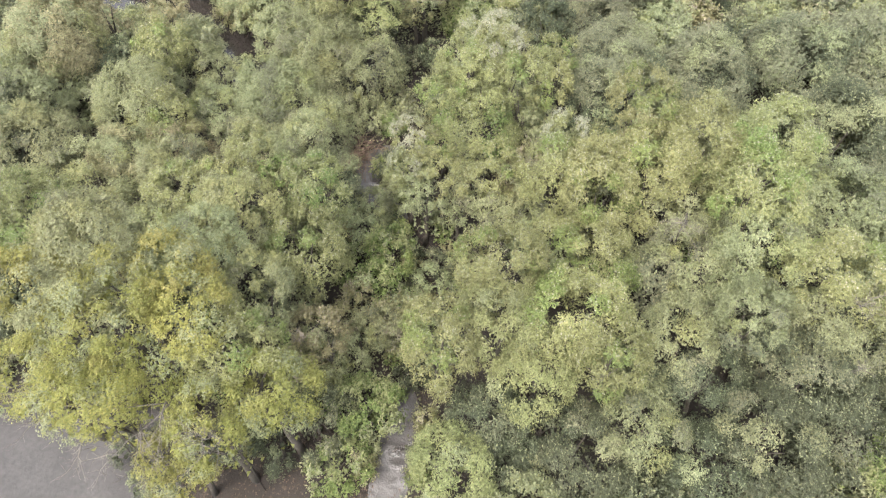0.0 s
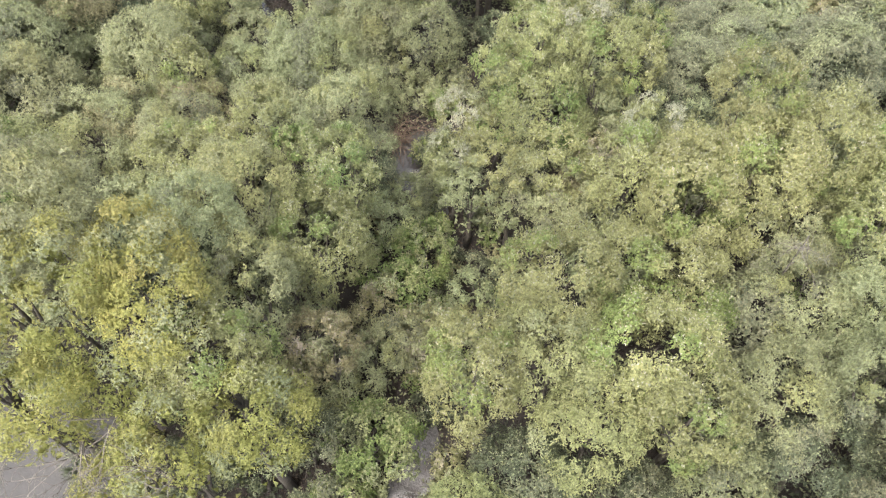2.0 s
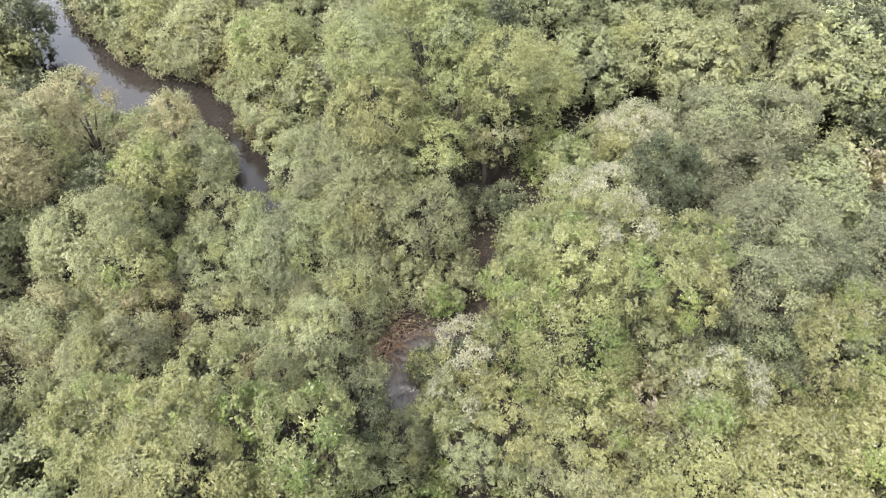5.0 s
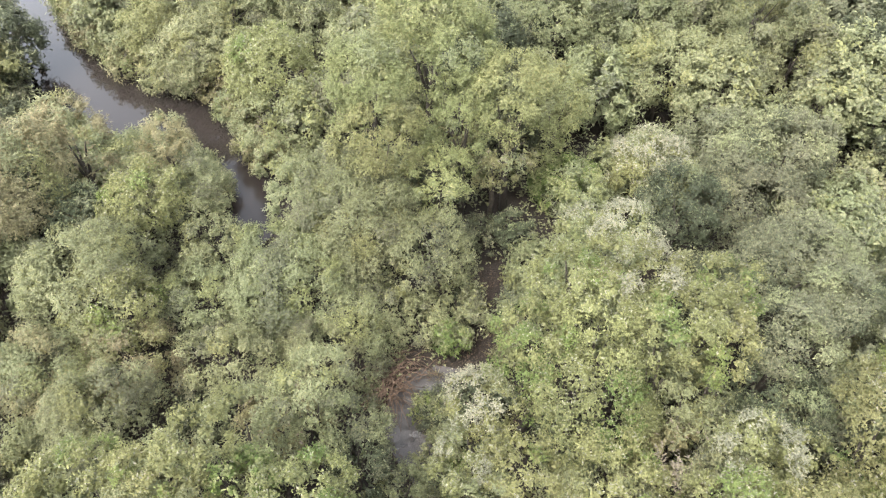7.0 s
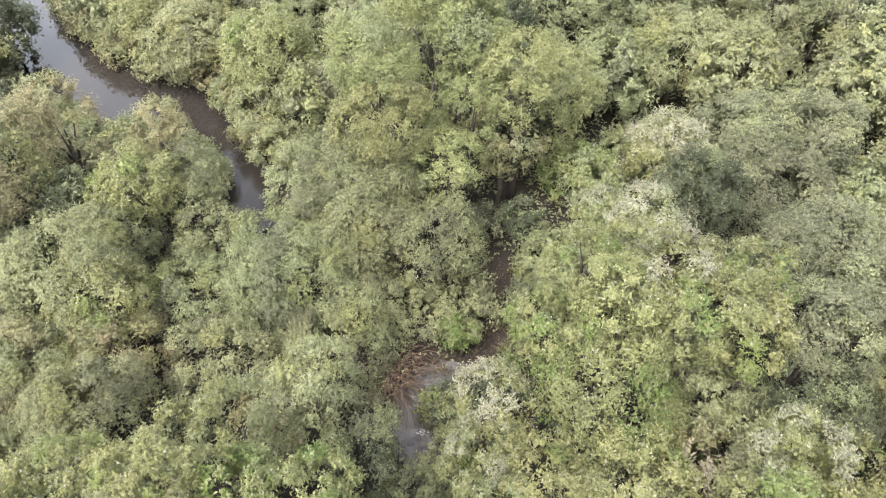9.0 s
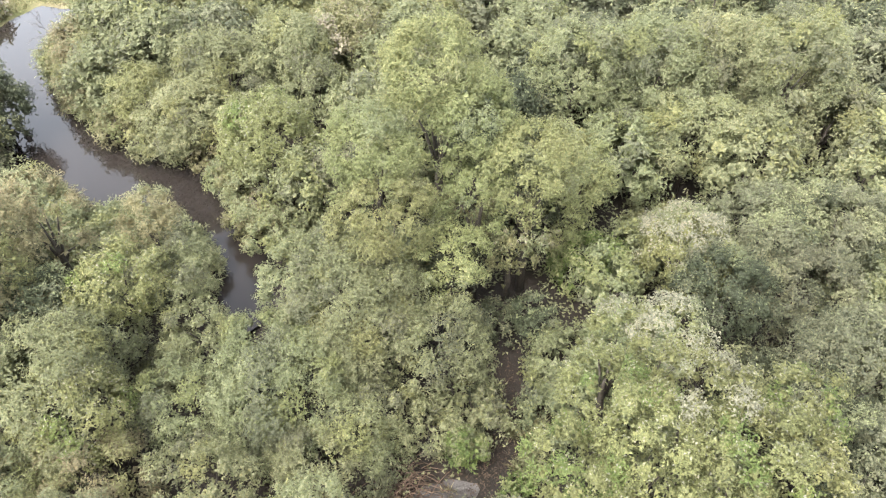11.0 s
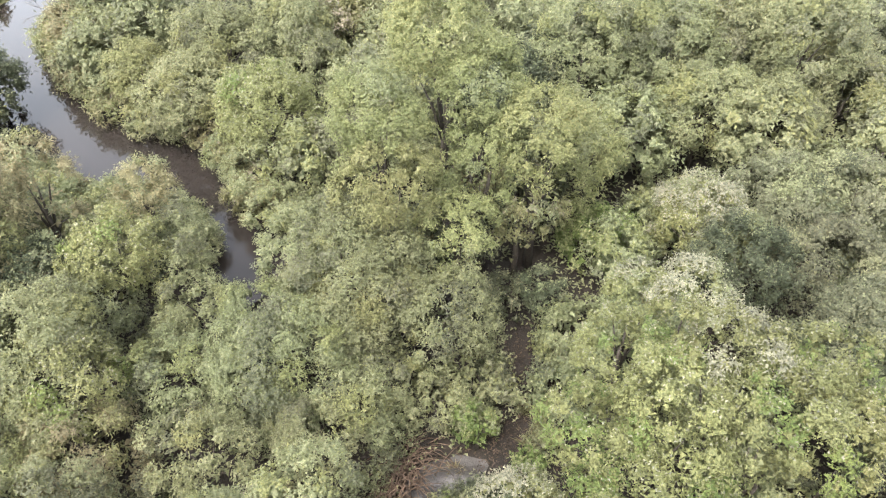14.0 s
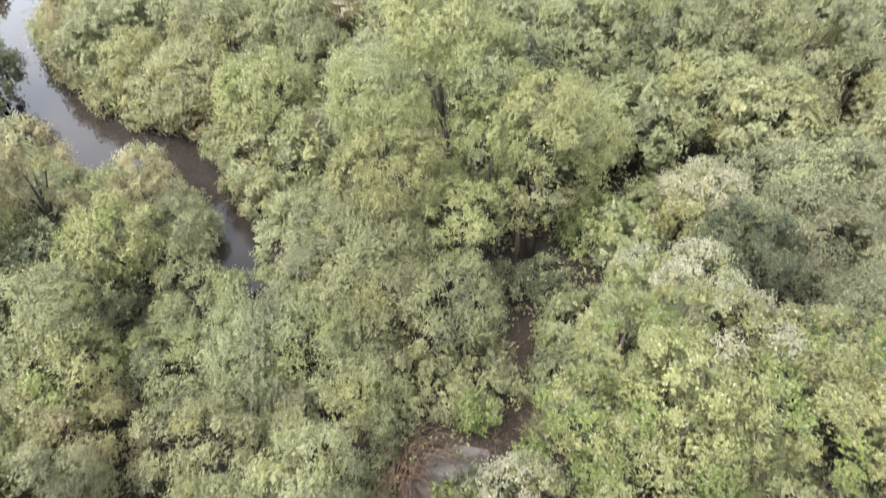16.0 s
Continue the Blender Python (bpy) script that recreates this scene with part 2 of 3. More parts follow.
def crown_arrays(rng, kind, centre, radius, top, foot, size, dense=1.0, spot=(0.0, 0.0, 0.0)):
    """The leaves of one crown: clumps over an uneven dome, sprays on the clumps, leaves on the sprays, and a shaded inside of larger leaves."""
    k = KINDS[kind]
    high = min(radius * 1.0, (top - foot) * 0.75)
    cz = top - high
    mid = np.array([centre[0], centre[1], cz])
    count = int(np.clip(10 + 11 * radius ** 1.5, 14, 54))
    i = np.arange(count)
    z = 1 - (i + 0.5) / count * 1.5
    turn = i * 2.39996 + rng.uniform(0, 6.28)
    flat = np.sqrt(np.clip(1 - z ** 2, 0.2, 1))
    dirs = unit(np.stack([flat * np.cos(turn), flat * np.sin(turn), z], 1) + rng.normal(0, 0.12, (count, 3)))
    rb = radius * k["bough"] * rng.uniform(0.72, 1.3, count)
    # an uneven outline: some boughs stand out, some lie back
    lobe = 1 + 0.16 * np.sin(2.0 * turn + rng.uniform(0, 6.28)) * flat + rng.normal(0, 0.05, count)
    boughs = mid + dirs * np.array([radius, radius, high]) * (lobe * (1 - 0.95 * k["bough"]))[:, None]
    skirt = int(max(cz - 0.45 * high - foot - 0.4, 0) * radius * 0.9) if k.get("skirt", True) and dense > 0.7 else 0
    if skirt > 1:
        turn = rng.uniform(0, 6.28, skirt)
        out_d = np.stack([np.cos(turn), np.sin(turn), rng.uniform(-0.1, 0.3, skirt)], 1)
        more = np.concatenate([out_d[:, :2] * radius * rng.uniform(0.5, 0.8, (skirt, 1)), rng.uniform(foot + 0.4, max(cz - 0.4 * high, foot + 0.5), (skirt, 1))], 1) + np.array([centre[0], centre[1], 0])
        boughs, dirs = np.concatenate([boughs, more]), np.concatenate([dirs, unit(out_d)])
        rb = np.concatenate([rb, radius * k["bough"] * rng.uniform(0.8, 1.3, skirt)])
        count += skirt
    boughs[:, 2] = np.maximum(boughs[:, 2], foot + rb * 0.4)
    keep = ~shaded_out(boughs + np.array(spot), centre[0] + spot[0], centre[1] + spot[1], radius, top + spot[2])
    keep[:3] = True
    boughs, dirs, rb, count = boughs[keep], dirs[keep], rb[keep], int(keep.sum())
    tipped = rng.random(count) < k["tips"] * np.clip(0.4 + dirs[:, 2], 0.05, 1.4)
    length, width = k["leaf"][0] * size, k["leaf"][1] * size
    per_spray = 6
    thin = np.where(dirs[:, 2] < -0.15, 0.4, 1.0)
    sprays = np.maximum((2 * math.pi * rb ** 2 * thin * 0.65 * dense * k["fill"] / (length * width * 0.5) / per_spray).astype(int), 4)
    which = np.repeat(np.arange(count), sprays)
    n = len(which)
    out = unit(dirs + np.array([0, 0, 0.35]))
    d = unit(unit(rng.normal(0, 1, (n, 3))) + out[which] * 1.0)
    start = boughs[which] + d * (rb[which] * rng.uniform(0.7, 1.12, n))[:, None]
    axis = unit(d * 0.8 + rng.normal(0, 0.45, (n, 3)) + np.array([0, 0, 0.3 - k["droop"] * 1.8]))
    lean = unit(np.cross(axis, rng.normal(0, 1, (n, 3))))
    w = np.repeat(np.arange(n), per_spray)
    m = len(w)
    along = np.tile(np.arange(per_spray), n) / per_spray
    sign = np.where(np.tile(np.arange(per_spray), n) % 2 == 0, 1.0, -1.0)[:, None]
    way = unit(axis[w] * (0.35 + along[:, None]) + lean[w] * sign * 0.8 + rng.normal(0, 0.28, (m, 3)))
    base = start[w] + axis[w] * ((along - 0.35) * length * 2.0)[:, None] + rng.normal(0, length * 0.3, (m, 3))
    normal = unit(d[w] * 0.9 + np.array([0, 0, 0.35]) + rng.normal(0, 0.24, (m, 3)))
    way = unit(way - 0.75 * np.sum(way * normal, axis=1, keepdims=True) * normal)
    folded = k.get("folded", False)
    v1, f1 = leaves(base, way, normal, length * rng.uniform(0.7, 1.3, m), width * rng.uniform(0.75, 1.25, m), folded)
    shade = np.where(rng.random(count) < k.get("mix", 0.16), 2, tipped.astype(int))
    s1 = np.repeat(shade[which][w], 2 if folded else 1)
    # odd tip leaves among the plain ones, at the ends of high sprays
    # young growth, weighted upward so its colour also paints a lit bough top
    odd = rng.random(m) < k.get("odd", 0.3) * np.clip(d[w][:, 2] - 0.15, 0, 1) * (along > 0.25)
    s1 = np.where(np.repeat(odd, 2 if folded else 1), 1, s1)
    # the shaded inside of each clump and of the crown: fewer, larger leaves
    per = 22
    owner = np.repeat(np.arange(count), per)
    din = unit(unit(rng.normal(0, 1, (len(owner), 3))) + out[owner] * 0.7)
    deep_in = boughs[owner] + din * (rb[owner] * rng.uniform(0.3, 0.66, len(owner)))[:, None]
    across = unit(np.cross(din, rng.normal(0, 1, din.shape)))
    long = np.minimum(rb[owner] * 0.75, 0.22 * size) * rng.uniform(0.8, 1.2, len(owner))
    v3, f3 = leaves(deep_in - across * (long * 0.4)[:, None], across, unit(din + rng.normal(0, 0.25, din.shape)), long, long * rng.uniform(0.65, 0.85, len(owner)), False)
    inner = int(30 + 26 * radius)
    q = unit(rng.normal(0, 1, (inner, 3))) * rng.uniform(0.25, 0.6, inner)[:, None]
    place = np.array([centre[0], centre[1], (cz + foot) / 2 + 0.25 * high]) + q * np.array([radius, radius, max((top - foot) * 0.42, 0.3)])
    place[:, 2] = np.maximum(place[:, 2], foot)
    v2, f2 = leaves(place, unit(rng.normal(0, 1, (inner, 3))), unit(rng.normal(0, 0.5, (inner, 3)) + np.array([0, 0, 1])), np.full(inner, 0.26 * size), np.full(inner, 0.2 * size), False)
    v = np.concatenate([v1, v2, v3])
    f = np.concatenate([f1, f2 + len(v1), f3 + len(v1) + len(v2)])
    return v, f, np.concatenate([s1, np.zeros(inner + len(owner), int)]), boughs


def leaf_size(x, y):
    """Farther plants have fewer, larger leaves."""
    return float(np.clip((math.hypot(x + 1, y - 9) + 9) / 26, 0.88, 2.4))


WAITING = []


def plant(x, y, radius, top, kind, group, size=None, dense=1.0):
    """Note a plant down; all are grown together once every neighbour is known."""
    WAITING.append((x, y, radius, top, kind, group, size, dense))
    SPECS.append((x, y, radius, top))


def grow(x, y, radius, top, kind, group, size, dense):
    """One tree or shrub: an empty at its foot, a trunk, limbs and a crown of single leaves."""
    k = KINDS[kind]
    rng = np.random.default_rng(int(abs(x * 731 + y * 1373 + top * 97) * 10) % 100003)
    if size is None:
        size = leaf_size(x, y)
    foot_z = ground_height(x, y)
    shrub = top < 3.0
    label = k["label"] if not shrub else k["label"].replace("tall ", "").replace("tree", "shrub")
    thing = tagged(new("shrub" if shrub else "tree"), label, "shrub" if shrub else "tree", group)
    thing.location = (x, y, foot_z)
    v, f, slots, boughs = crown_arrays(rng, kind, (0, 0), radius, top - foot_z, 0.25, size, dense, (x, y, foot_z))
    part("crown", mesh_from("crown", v, f, 3, slots), [LEAF[k["main"]], LEAF[k["tip"]], LEAF[k["accent"]]], thing)
    high = (top - foot_z)
    fork = Vector((rng.normal(0, 0.12), rng.normal(0, 0.12), high * 0.38))
    r0 = 0.035 + 0.016 * high
    bm = bmesh.new()
    tube(bm, [(0, 0, -0.15), tuple(fork * 0.5 + Vector((0.05, -0.04, 0))), tuple(fork), (fork.x * 1.3, fork.y * 1.3, high * 0.55)], [r0 * 1.25, r0, r0 * 0.8, r0 * 0.35])
    part("trunk", bm, bark, thing)
    for b in boughs[:: max(len(boughs) // 4, 1)]:
        bm = bmesh.new()
        e = Vector(b)
        e = fork.lerp(e, 0.66)
        tube(bm, [tuple(fork * 0.9), tuple(fork.lerp(e, 0.5) + Vector((0, 0, 0.1))), tuple(e)], [r0 * 0.5, r0 * 0.3, 0.01], 5)
        part("limb", bm, bark, thing)
    return thing


def bare_twigs(bm, rng, start, way, length, radius, depth):
    """A leafless, forking branch."""
    p, w, pts = Vector(start), Vector(way).normalized(), [Vector(start)]
    for _ in range(4):
        w = (w + Vector(rng.normal(0, 0.2, 3))).normalized()
        p = p + w * length / 4
        pts.append(p.copy())
    tube(bm, [tuple(q) for q in pts], [radius * (1 - 0.16 * i) for i in range(5)], 4)
    if depth:
        for i in (1, 2, 3, 4):
            for _ in range(1 if i < 3 else 2):
                bare_twigs(bm, rng, pts[i], w + Vector(rng.normal(0, 0.55, 3)), length * rng.uniform(0.4, 0.62), radius * 0.5, depth - 1)


# ---- the lie of the land ----
TRAIL = [(-2.4, 3.0, 0.6), (-1.9, 6.5, 0.5), (-1.5, 9.0, 0.35), (-0.8, 12.2, 0.4), (-0.4, 15.7, 0.4), (-1.2, 18.0, 0.35), (-3.1, 20.0, 0.42), (-3.55, 21.8, 0.5), (-1.6, 23.4, 0.5), (-1.1, 25.4, 0.55), (-1.1, 27.6, 0.5)]
CREEK = [(-10.7, 27.9, 0.6), (-11.1, 29.4, 0.8), (-11.4, 31.0, 0.75), (-13.1, 33.2, 0.65), (-16.0, 35.4, 1.5), (-19.9, 36.5, 2.0), (-24.5, 39.4, 1.8), (-28.6, 43.3, 2.0), (-31.8, 48.0, 2.8), (-32.8, 53.0, 3.3), (-34.0, 57.3, 2.6)]


def smooth_line(line, steps=8):
    out = []
    for i in range(len(line) - 1):
        p0, p1, p2, p3 = (np.array(line[j]) for j in (max(i - 1, 0), i, i + 1, min(i + 2, len(line) - 1)))
        for s in range(steps):
            u = s / steps
            out.append(0.5 * (2 * p1 + (p2 - p0) * u + (2 * p0 - 5 * p1 + 4 * p2 - p3) * u * u + (3 * p1 - p0 - 3 * p2 + p3) * u ** 3))
    return np.array(out + [np.array(line[-1])])


TRAIL_LINE, CREEK_LINE = smooth_line(TRAIL), smooth_line(CREEK)


def inside_band(line, x, y, more=0.0):
    """How far inside the band a place lies: positive inside, in metres."""
    d = np.hypot(line[:, 0] - x, line[:, 1] - y)
    return float(np.max(line[:, 2] + more - d))


def in_silt(x, y):
    return min(-9.6 + 0.35 * math.sin(y * 1.3) - x, 9.4 + 0.3 * math.sin(x * 1.1) - y)


def in_field(x, y):
    """The open meadow beyond the creek: positive inside."""
    return min(y - 58.8 - 0.12 * (x + 33), -(x + 31) + (y - 62) * 0.28)


def ground_height(x, y):
    z = 0.16 + 0.1 * noise.noise(Vector((x * 0.35, y * 0.35, 0))) + 0.05 * noise.noise(Vector((x * 1.4, y * 1.4, 3)))
    if -20 < x < 4 and y < 30:
        t = inside_band(TRAIL_LINE, x, y, 0.5)
        z -= 0.28 * min(max(t / 0.6, 0), 1)
    if x < -7 and 24 < y < 64:
        c = inside_band(CREEK_LINE, x, y, 0.5)
        z -= 0.6 * min(max(c / 0.9, 0), 1)
    s = in_silt(x, y)
    if s > -0.6:
        z -= 0.3 * min((s + 0.6) / 0.6, 1)
    m = in_field(x, y)
    if m > 0:
        z += 0.3 * min(m / 1.0, 1)
    return z


def axis_steps(near, step, far):
    a = [i * step for i in range(int(near / step) + 1)]
    while a[-1] < far:
        a.append(a[-1] * 1.5)
    return a


xs = sorted({-v for v in axis_steps(46, 0.7, 2500)} | set(axis_steps(46, 0.7, 2500)))
ys = sorted({30 - v for v in axis_steps(46, 0.7, 2500)} | {30 + v for v in axis_steps(46, 0.7, 2500)})
verts = np.array([(x, y, ground_height(x, y)) for y in ys for x in xs])
nx, ny = len(xs), len(ys)
a = (np.arange(ny - 1)[:, None] * nx + np.arange(nx - 1)[None]).ravel()
faces = np.stack([a, a + 1, a + nx + 1, a + nx], 1).ravel()
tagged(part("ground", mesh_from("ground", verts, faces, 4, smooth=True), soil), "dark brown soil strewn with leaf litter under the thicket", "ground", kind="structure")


def band_mesh(name, line, more, z, wobble, cross=10):
    """A strip along a line, with an uneven edge and a little relief."""
    rows = []
    for i, (x, y, w) in enumerate(line):
        d = line[min(i + 1, len(line) - 1)][:2] - line[max(i - 1, 0)][:2]
        s = np.array([-d[1], d[0]]) / np.linalg.norm(d)
        taper = min(1.0, 0.15 + 0.14 * min(i, len(line) - 1 - i))
        for j in range(cross + 1):
            u = j / cross * 2 - 1
            ww = (w + more) * taper + 0.15 * noise.noise(Vector((x, y, 9 + np.sign(u))))
            px, py = x + s[0] * u * ww, y + s[1] * u * ww
            rows.append((px, py, z + wobble * (noise.noise(Vector((px * 1.8, py * 1.8, 5))) + 0.5 * noise.noise(Vector((px * 5, py * 5, 7))))))
    c = cross + 1
    k = (np.arange(len(line) - 1)[:, None] * c + np.arange(cross)[None]).ravel()
    return mesh_from(name, np.array(rows), np.stack([k, k + 1, k + c + 1, k + c], 1).ravel(), 4, smooth=True)


trail_fine = smooth_line(TRAIL, 24)
tagged(part("mud_trail", band_mesh("mud_trail", trail_fine[:60], 0.2, 0.03, 0.07, 14), mud), "wet grey trodden mud trail leading into the thicket", "mud trail", kind="structure")
tagged(part("mud_patch", band_mesh("mud_patch", trail_fine[126:188], 0.15, 0.03, 0.07, 14), mud), "wet grey trampled mud patch between the shrubs", "mud", kind="structure")
tagged(part("creek_water", band_mesh("creek_water", CREEK_LINE, 0.75, -0.02, 0.0, 4), water_mat), "dark still creek water mirroring the pale sky", "water", kind="structure")


def sheet(name, x0, x1, y0, y1, step, keep, height, material, label, category):
    """A patch of ground of its own over the soil, where keep is positive."""
    gx, gy = np.arange(x0, x1 + step, step), np.arange(y0, y1 + step, step)
    v = np.array([(x, y, height(x, y)) for y in gy for x in gx])
    good = np.array([keep(x, y) for y in gy for x in gx]) > 0
    n = len(gx)
    k = (np.arange(len(gy) - 1)[:, None] * n + np.arange(n - 1)[None]).ravel()
    f = np.stack([k, k + 1, k + n + 1, k + n], 1)
    f = f[good[f].all(axis=1)]
    return tagged(part(name, mesh_from(name, v, f.ravel(), 4, smooth=True), material), label, category, kind="structure")


sheet("silt_flat", -26, -8.4, -6, 10.5, 0.4, lambda x, y: in_silt(x, y) + 0.9, lambda x, y: 0.02 + 0.015 * noise.noise(Vector((x, y, 2))) + min(0.25 * in_silt(x, y), 0.0), silt, "shallow grey silty water with a smooth surface", "silt")
def meadow_edge(x, y):
    return max(in_field(x, y) + 2.3, min(-36.0 - x, y - 49.0)) - 0.5 * noise.noise(Vector((x * 0.5, y * 0.5, 6)))


def meadow_height(x, y):
    return max(ground_height(x, y), 0.1) + 0.05 * noise.noise(Vector((x * 0.5, y * 0.5, 1))) + min(max(0.16 * meadow_edge(x, y), -0.35), 0.1)


sheet("meadow", -110, -14, 48, 150, 0.8, lambda x, y: meadow_edge(x, y) + 1.6, meadow_height, meadow, "dry straw-coloured grass verge with a worn track", "meadow")


def in_paddy(x, y):
    return min(-46.9 + 0.57 * (y - 67.0) - x + 0.5 * math.sin(y * 0.5), y - 65.5)


sheet("crop_field", -160, -20, 64, 190, 1.2, lambda x, y: in_paddy(x, y) + 1.3, lambda x, y: ground_height(x, y) + min(0.12 + 0.15 * in_paddy(x, y), 0.24) + 0.04 * noise.noise(Vector((x, y, 4))), paddy, "flat bright green field of young crop", "field")

# ---- trees and shrubs: x, y, crown radius, top ----
placed = []


def grove(kind, group, rows):
    for x, y, r, top in rows:
        plant(x, y, r, top, kind, group, leaf_size(x, y) * 0.84)
        placed.append((x, y, r, top))


grove("feather", "thicket", [(-13.7, 19.9, 1.6, 3.9), (-11.7, 21.0, 1.5, 3.4), (-17.8, 25.9, 2.3, 6.4), (-16.7, 28.6, 1.2, 6.0), (-14.4, 30.4, 1.1, 4.0), (-25.3, 45.3, 2.3, 3.4)])
grove("fresh", "thicket", [(0.3, 6.7, 1.4, 3.4), (3.0, 9.3, 1.5, 5.0), (1.8, 10.8, 1.6, 5.6), (-7.2, 14.7, 1.6, 6.7), (-5.4, 28.6, 1.6, 6.5), (-3.5, 28.6, 1.3, 4.9), (-6.0, 30.1, 1.5, 7.9), (-2.7, 30.3, 1.2, 6.6), (-1.0, 31.0, 1.7, 7.2), (-3.0, 32.1, 1.6, 8.2), (0.8, 33.6, 1.4, 4.9), (-4.5, 33.7, 2.0, 9.3), (-19.3, 40.1, 1.8, 3.8)])
grove("olive", "thicket", [(6.5, 7.9, 1.5, 3.7), (7.8, 10.5, 1.6, 5.0), (9.9, 10.6, 1.3, 6.1), (13.2, 10.7, 1.8, 5.4), (-4.0, 10.8, 1.3, 2.4), (-10.0, 11.1, 1.6, 9.5), (-6.0, 11.4, 1.3, 6.5), (-7.6, 12.2, 1.4, 7.7), (10.7, 13.1, 1.5, 6.6), (9.1, 13.6, 1.8, 5.1), (8.8, 15.6, 1.6, 5.6), (15.0, 15.7, 2.2, 5.7), (-0.8, 17.2, 1.0, 4.3), (4.0, 17.5, 0.9, 5.9), (-6.8, 18.4, 1.2, 5.0), (-11.1, 18.7, 1.4, 4.6), (-14.7, 18.8, 1.9, 4.1), (-5.4, 19.3, 1.1, 5.4), (-4.7, 19.3, 1.1, 3.5), (-17.3, 19.8, 2.0, 4.8)])
grove("olive", "thicket", [(-8.7, 21.0, 1.3, 3.7), (-6.2, 22.0, 1.3, 3.1), (-13.8, 22.9, 2.2, 4.7), (-18.5, 23.3, 2.2, 5.3), (-6.0, 23.3, 2.0, 2.8), (-10.2, 23.5, 1.5, 3.3), (-8.2, 23.6, 1.4, 3.1), (-7.6, 24.2, 2.2, 3.8), (-3.4, 24.3, 1.0, 1.5), (-4.8, 24.5, 1.3, 2.3), (-13.9, 25.1, 1.7, 3.7), (-8.6, 25.5, 1.5, 3.5), (-11.0, 26.0, 1.2, 3.1), (-5.7, 26.1, 1.6, 4.0), (-3.4, 26.2, 1.6, 3.8), (-6.2, 26.9, 2.2, 4.9), (-8.1, 27.3, 1.2, 4.6), (-6.8, 27.7, 1.6, 4.9), (-5.2, 27.7, 1.3, 3.9), (-12.3, 28.0, 1.3, 3.7)])
grove("olive", "thicket", [(-11.5, 34.4, 1.8, 2.9), (7.9, 37.2, 2.2, 5.0), (5.7, 37.9, 2.3, 5.1), (-16.0, 38.5, 2.3, 3.9), (3.4, 38.7, 2.2, 4.3), (11.7, 39.9, 2.3, 5.2), (1.0, 40.1, 2.2, 6.8), (9.7, 40.4, 2.3, 7.8), (4.3, 40.6, 2.3, 6.8), (-11.0, 40.8, 1.8, 4.2), (-15.6, 41.5, 2.3, 5.1), (7.0, 41.7, 2.3, 6.9), (-12.4, 42.4, 2.3, 5.7)])
grove("pale", "thicket", [(-6.0, 8.9, 1.5, 7.1), (5.2, 9.5, 1.4, 5.9), (-0.1, 10.0, 1.4, 5.8), (4.3, 10.8, 1.7, 6.1), (13.2, 12.1, 1.9, 6.3), (2.0, 12.8, 1.6, 6.2), (4.9, 13.7, 1.9, 5.7), (-4.9, 13.9, 1.7, 5.7), (10.8, 14.9, 1.8, 7.4), (5.5, 15.7, 1.6, 7.1), (-4.8, 15.9, 1.4, 6.1), (-9.6, 16.0, 1.2, 5.9), (-7.8, 16.0, 1.0, 6.5), (-16.1, 16.1, 1.8, 5.2), (4.5, 16.4, 1.7, 6.5), (7.6, 16.4, 1.7, 7.4), (-6.8, 16.6, 0.8, 7.3), (-4.6, 16.6, 0.8, 5.8), (11.6, 16.7, 1.8, 8.0), (9.4, 17.3, 1.7, 7.6)])
grove("pale", "thicket", [(-0.0, 17.7, 1.1, 5.0), (2.0, 17.8, 1.2, 5.2), (6.1, 17.9, 1.1, 5.8), (7.4, 18.4, 1.4, 8.2), (1.5, 20.5, 2.0, 5.7), (4.4, 20.8, 1.0, 6.6), (3.2, 20.9, 1.2, 7.3), (0.0, 20.9, 1.0, 6.1), (1.5, 21.1, 1.2, 7.0), (4.7, 22.4, 0.9, 6.9), (-12.7, 22.4, 1.6, 4.2), (0.7, 22.7, 1.2, 6.2), (-13.7, 27.0, 1.5, 4.3), (-11.7, 36.0, 2.2, 4.9)])
grove("russet", "thicket", [(-4.1, 10.6, 1.0, 4.8), (-3.1, 13.2, 1.1, 2.4), (-1.5, 30.5, 1.4, 4.6), (-10.2, 44.7, 2.3, 5.5)])
grove("bright", "thicket", [(13.5, 6.5, 1.5, 3.4), (-3.5, 7.1, 1.1, 1.8), (-2.6, 9.0, 1.3, 2.7), (-3.2, 15.2, 1.2, 1.9), (-2.2, 16.0, 1.0, 2.4), (-6.0, 16.4, 0.7, 6.0), (-2.3, 23.5, 0.6, 1.7), (1.5, 31.7, 1.5, 2.2)])
grove("white", "thicket", [(4.6, 17.9, 1.0, 6.7), (-1.4, 18.3, 1.0, 4.6), (-1.2, 19.6, 1.0, 4.9), (2.4, 21.9, 1.1, 7.6), (2.4, 24.5, 1.1, 6.4), (1.4, 25.0, 1.0, 5.7), (4.3, 30.4, 1.6, 4.6)])
grove("blue", "thicket", [(6.4, 21.6, 1.3, 6.2), (8.1, 22.8, 1.4, 6.1), (11.7, 23.7, 2.3, 5.6), (7.9, 25.0, 2.3, 5.4), (16.5, 25.1, 2.3, 5.5), (19.6, 25.2, 2.3, 5.7), (7.7, 29.2, 1.8, 4.2), (7.2, 32.0, 1.8, 4.6), (9.5, 32.3, 1.9, 4.7)])
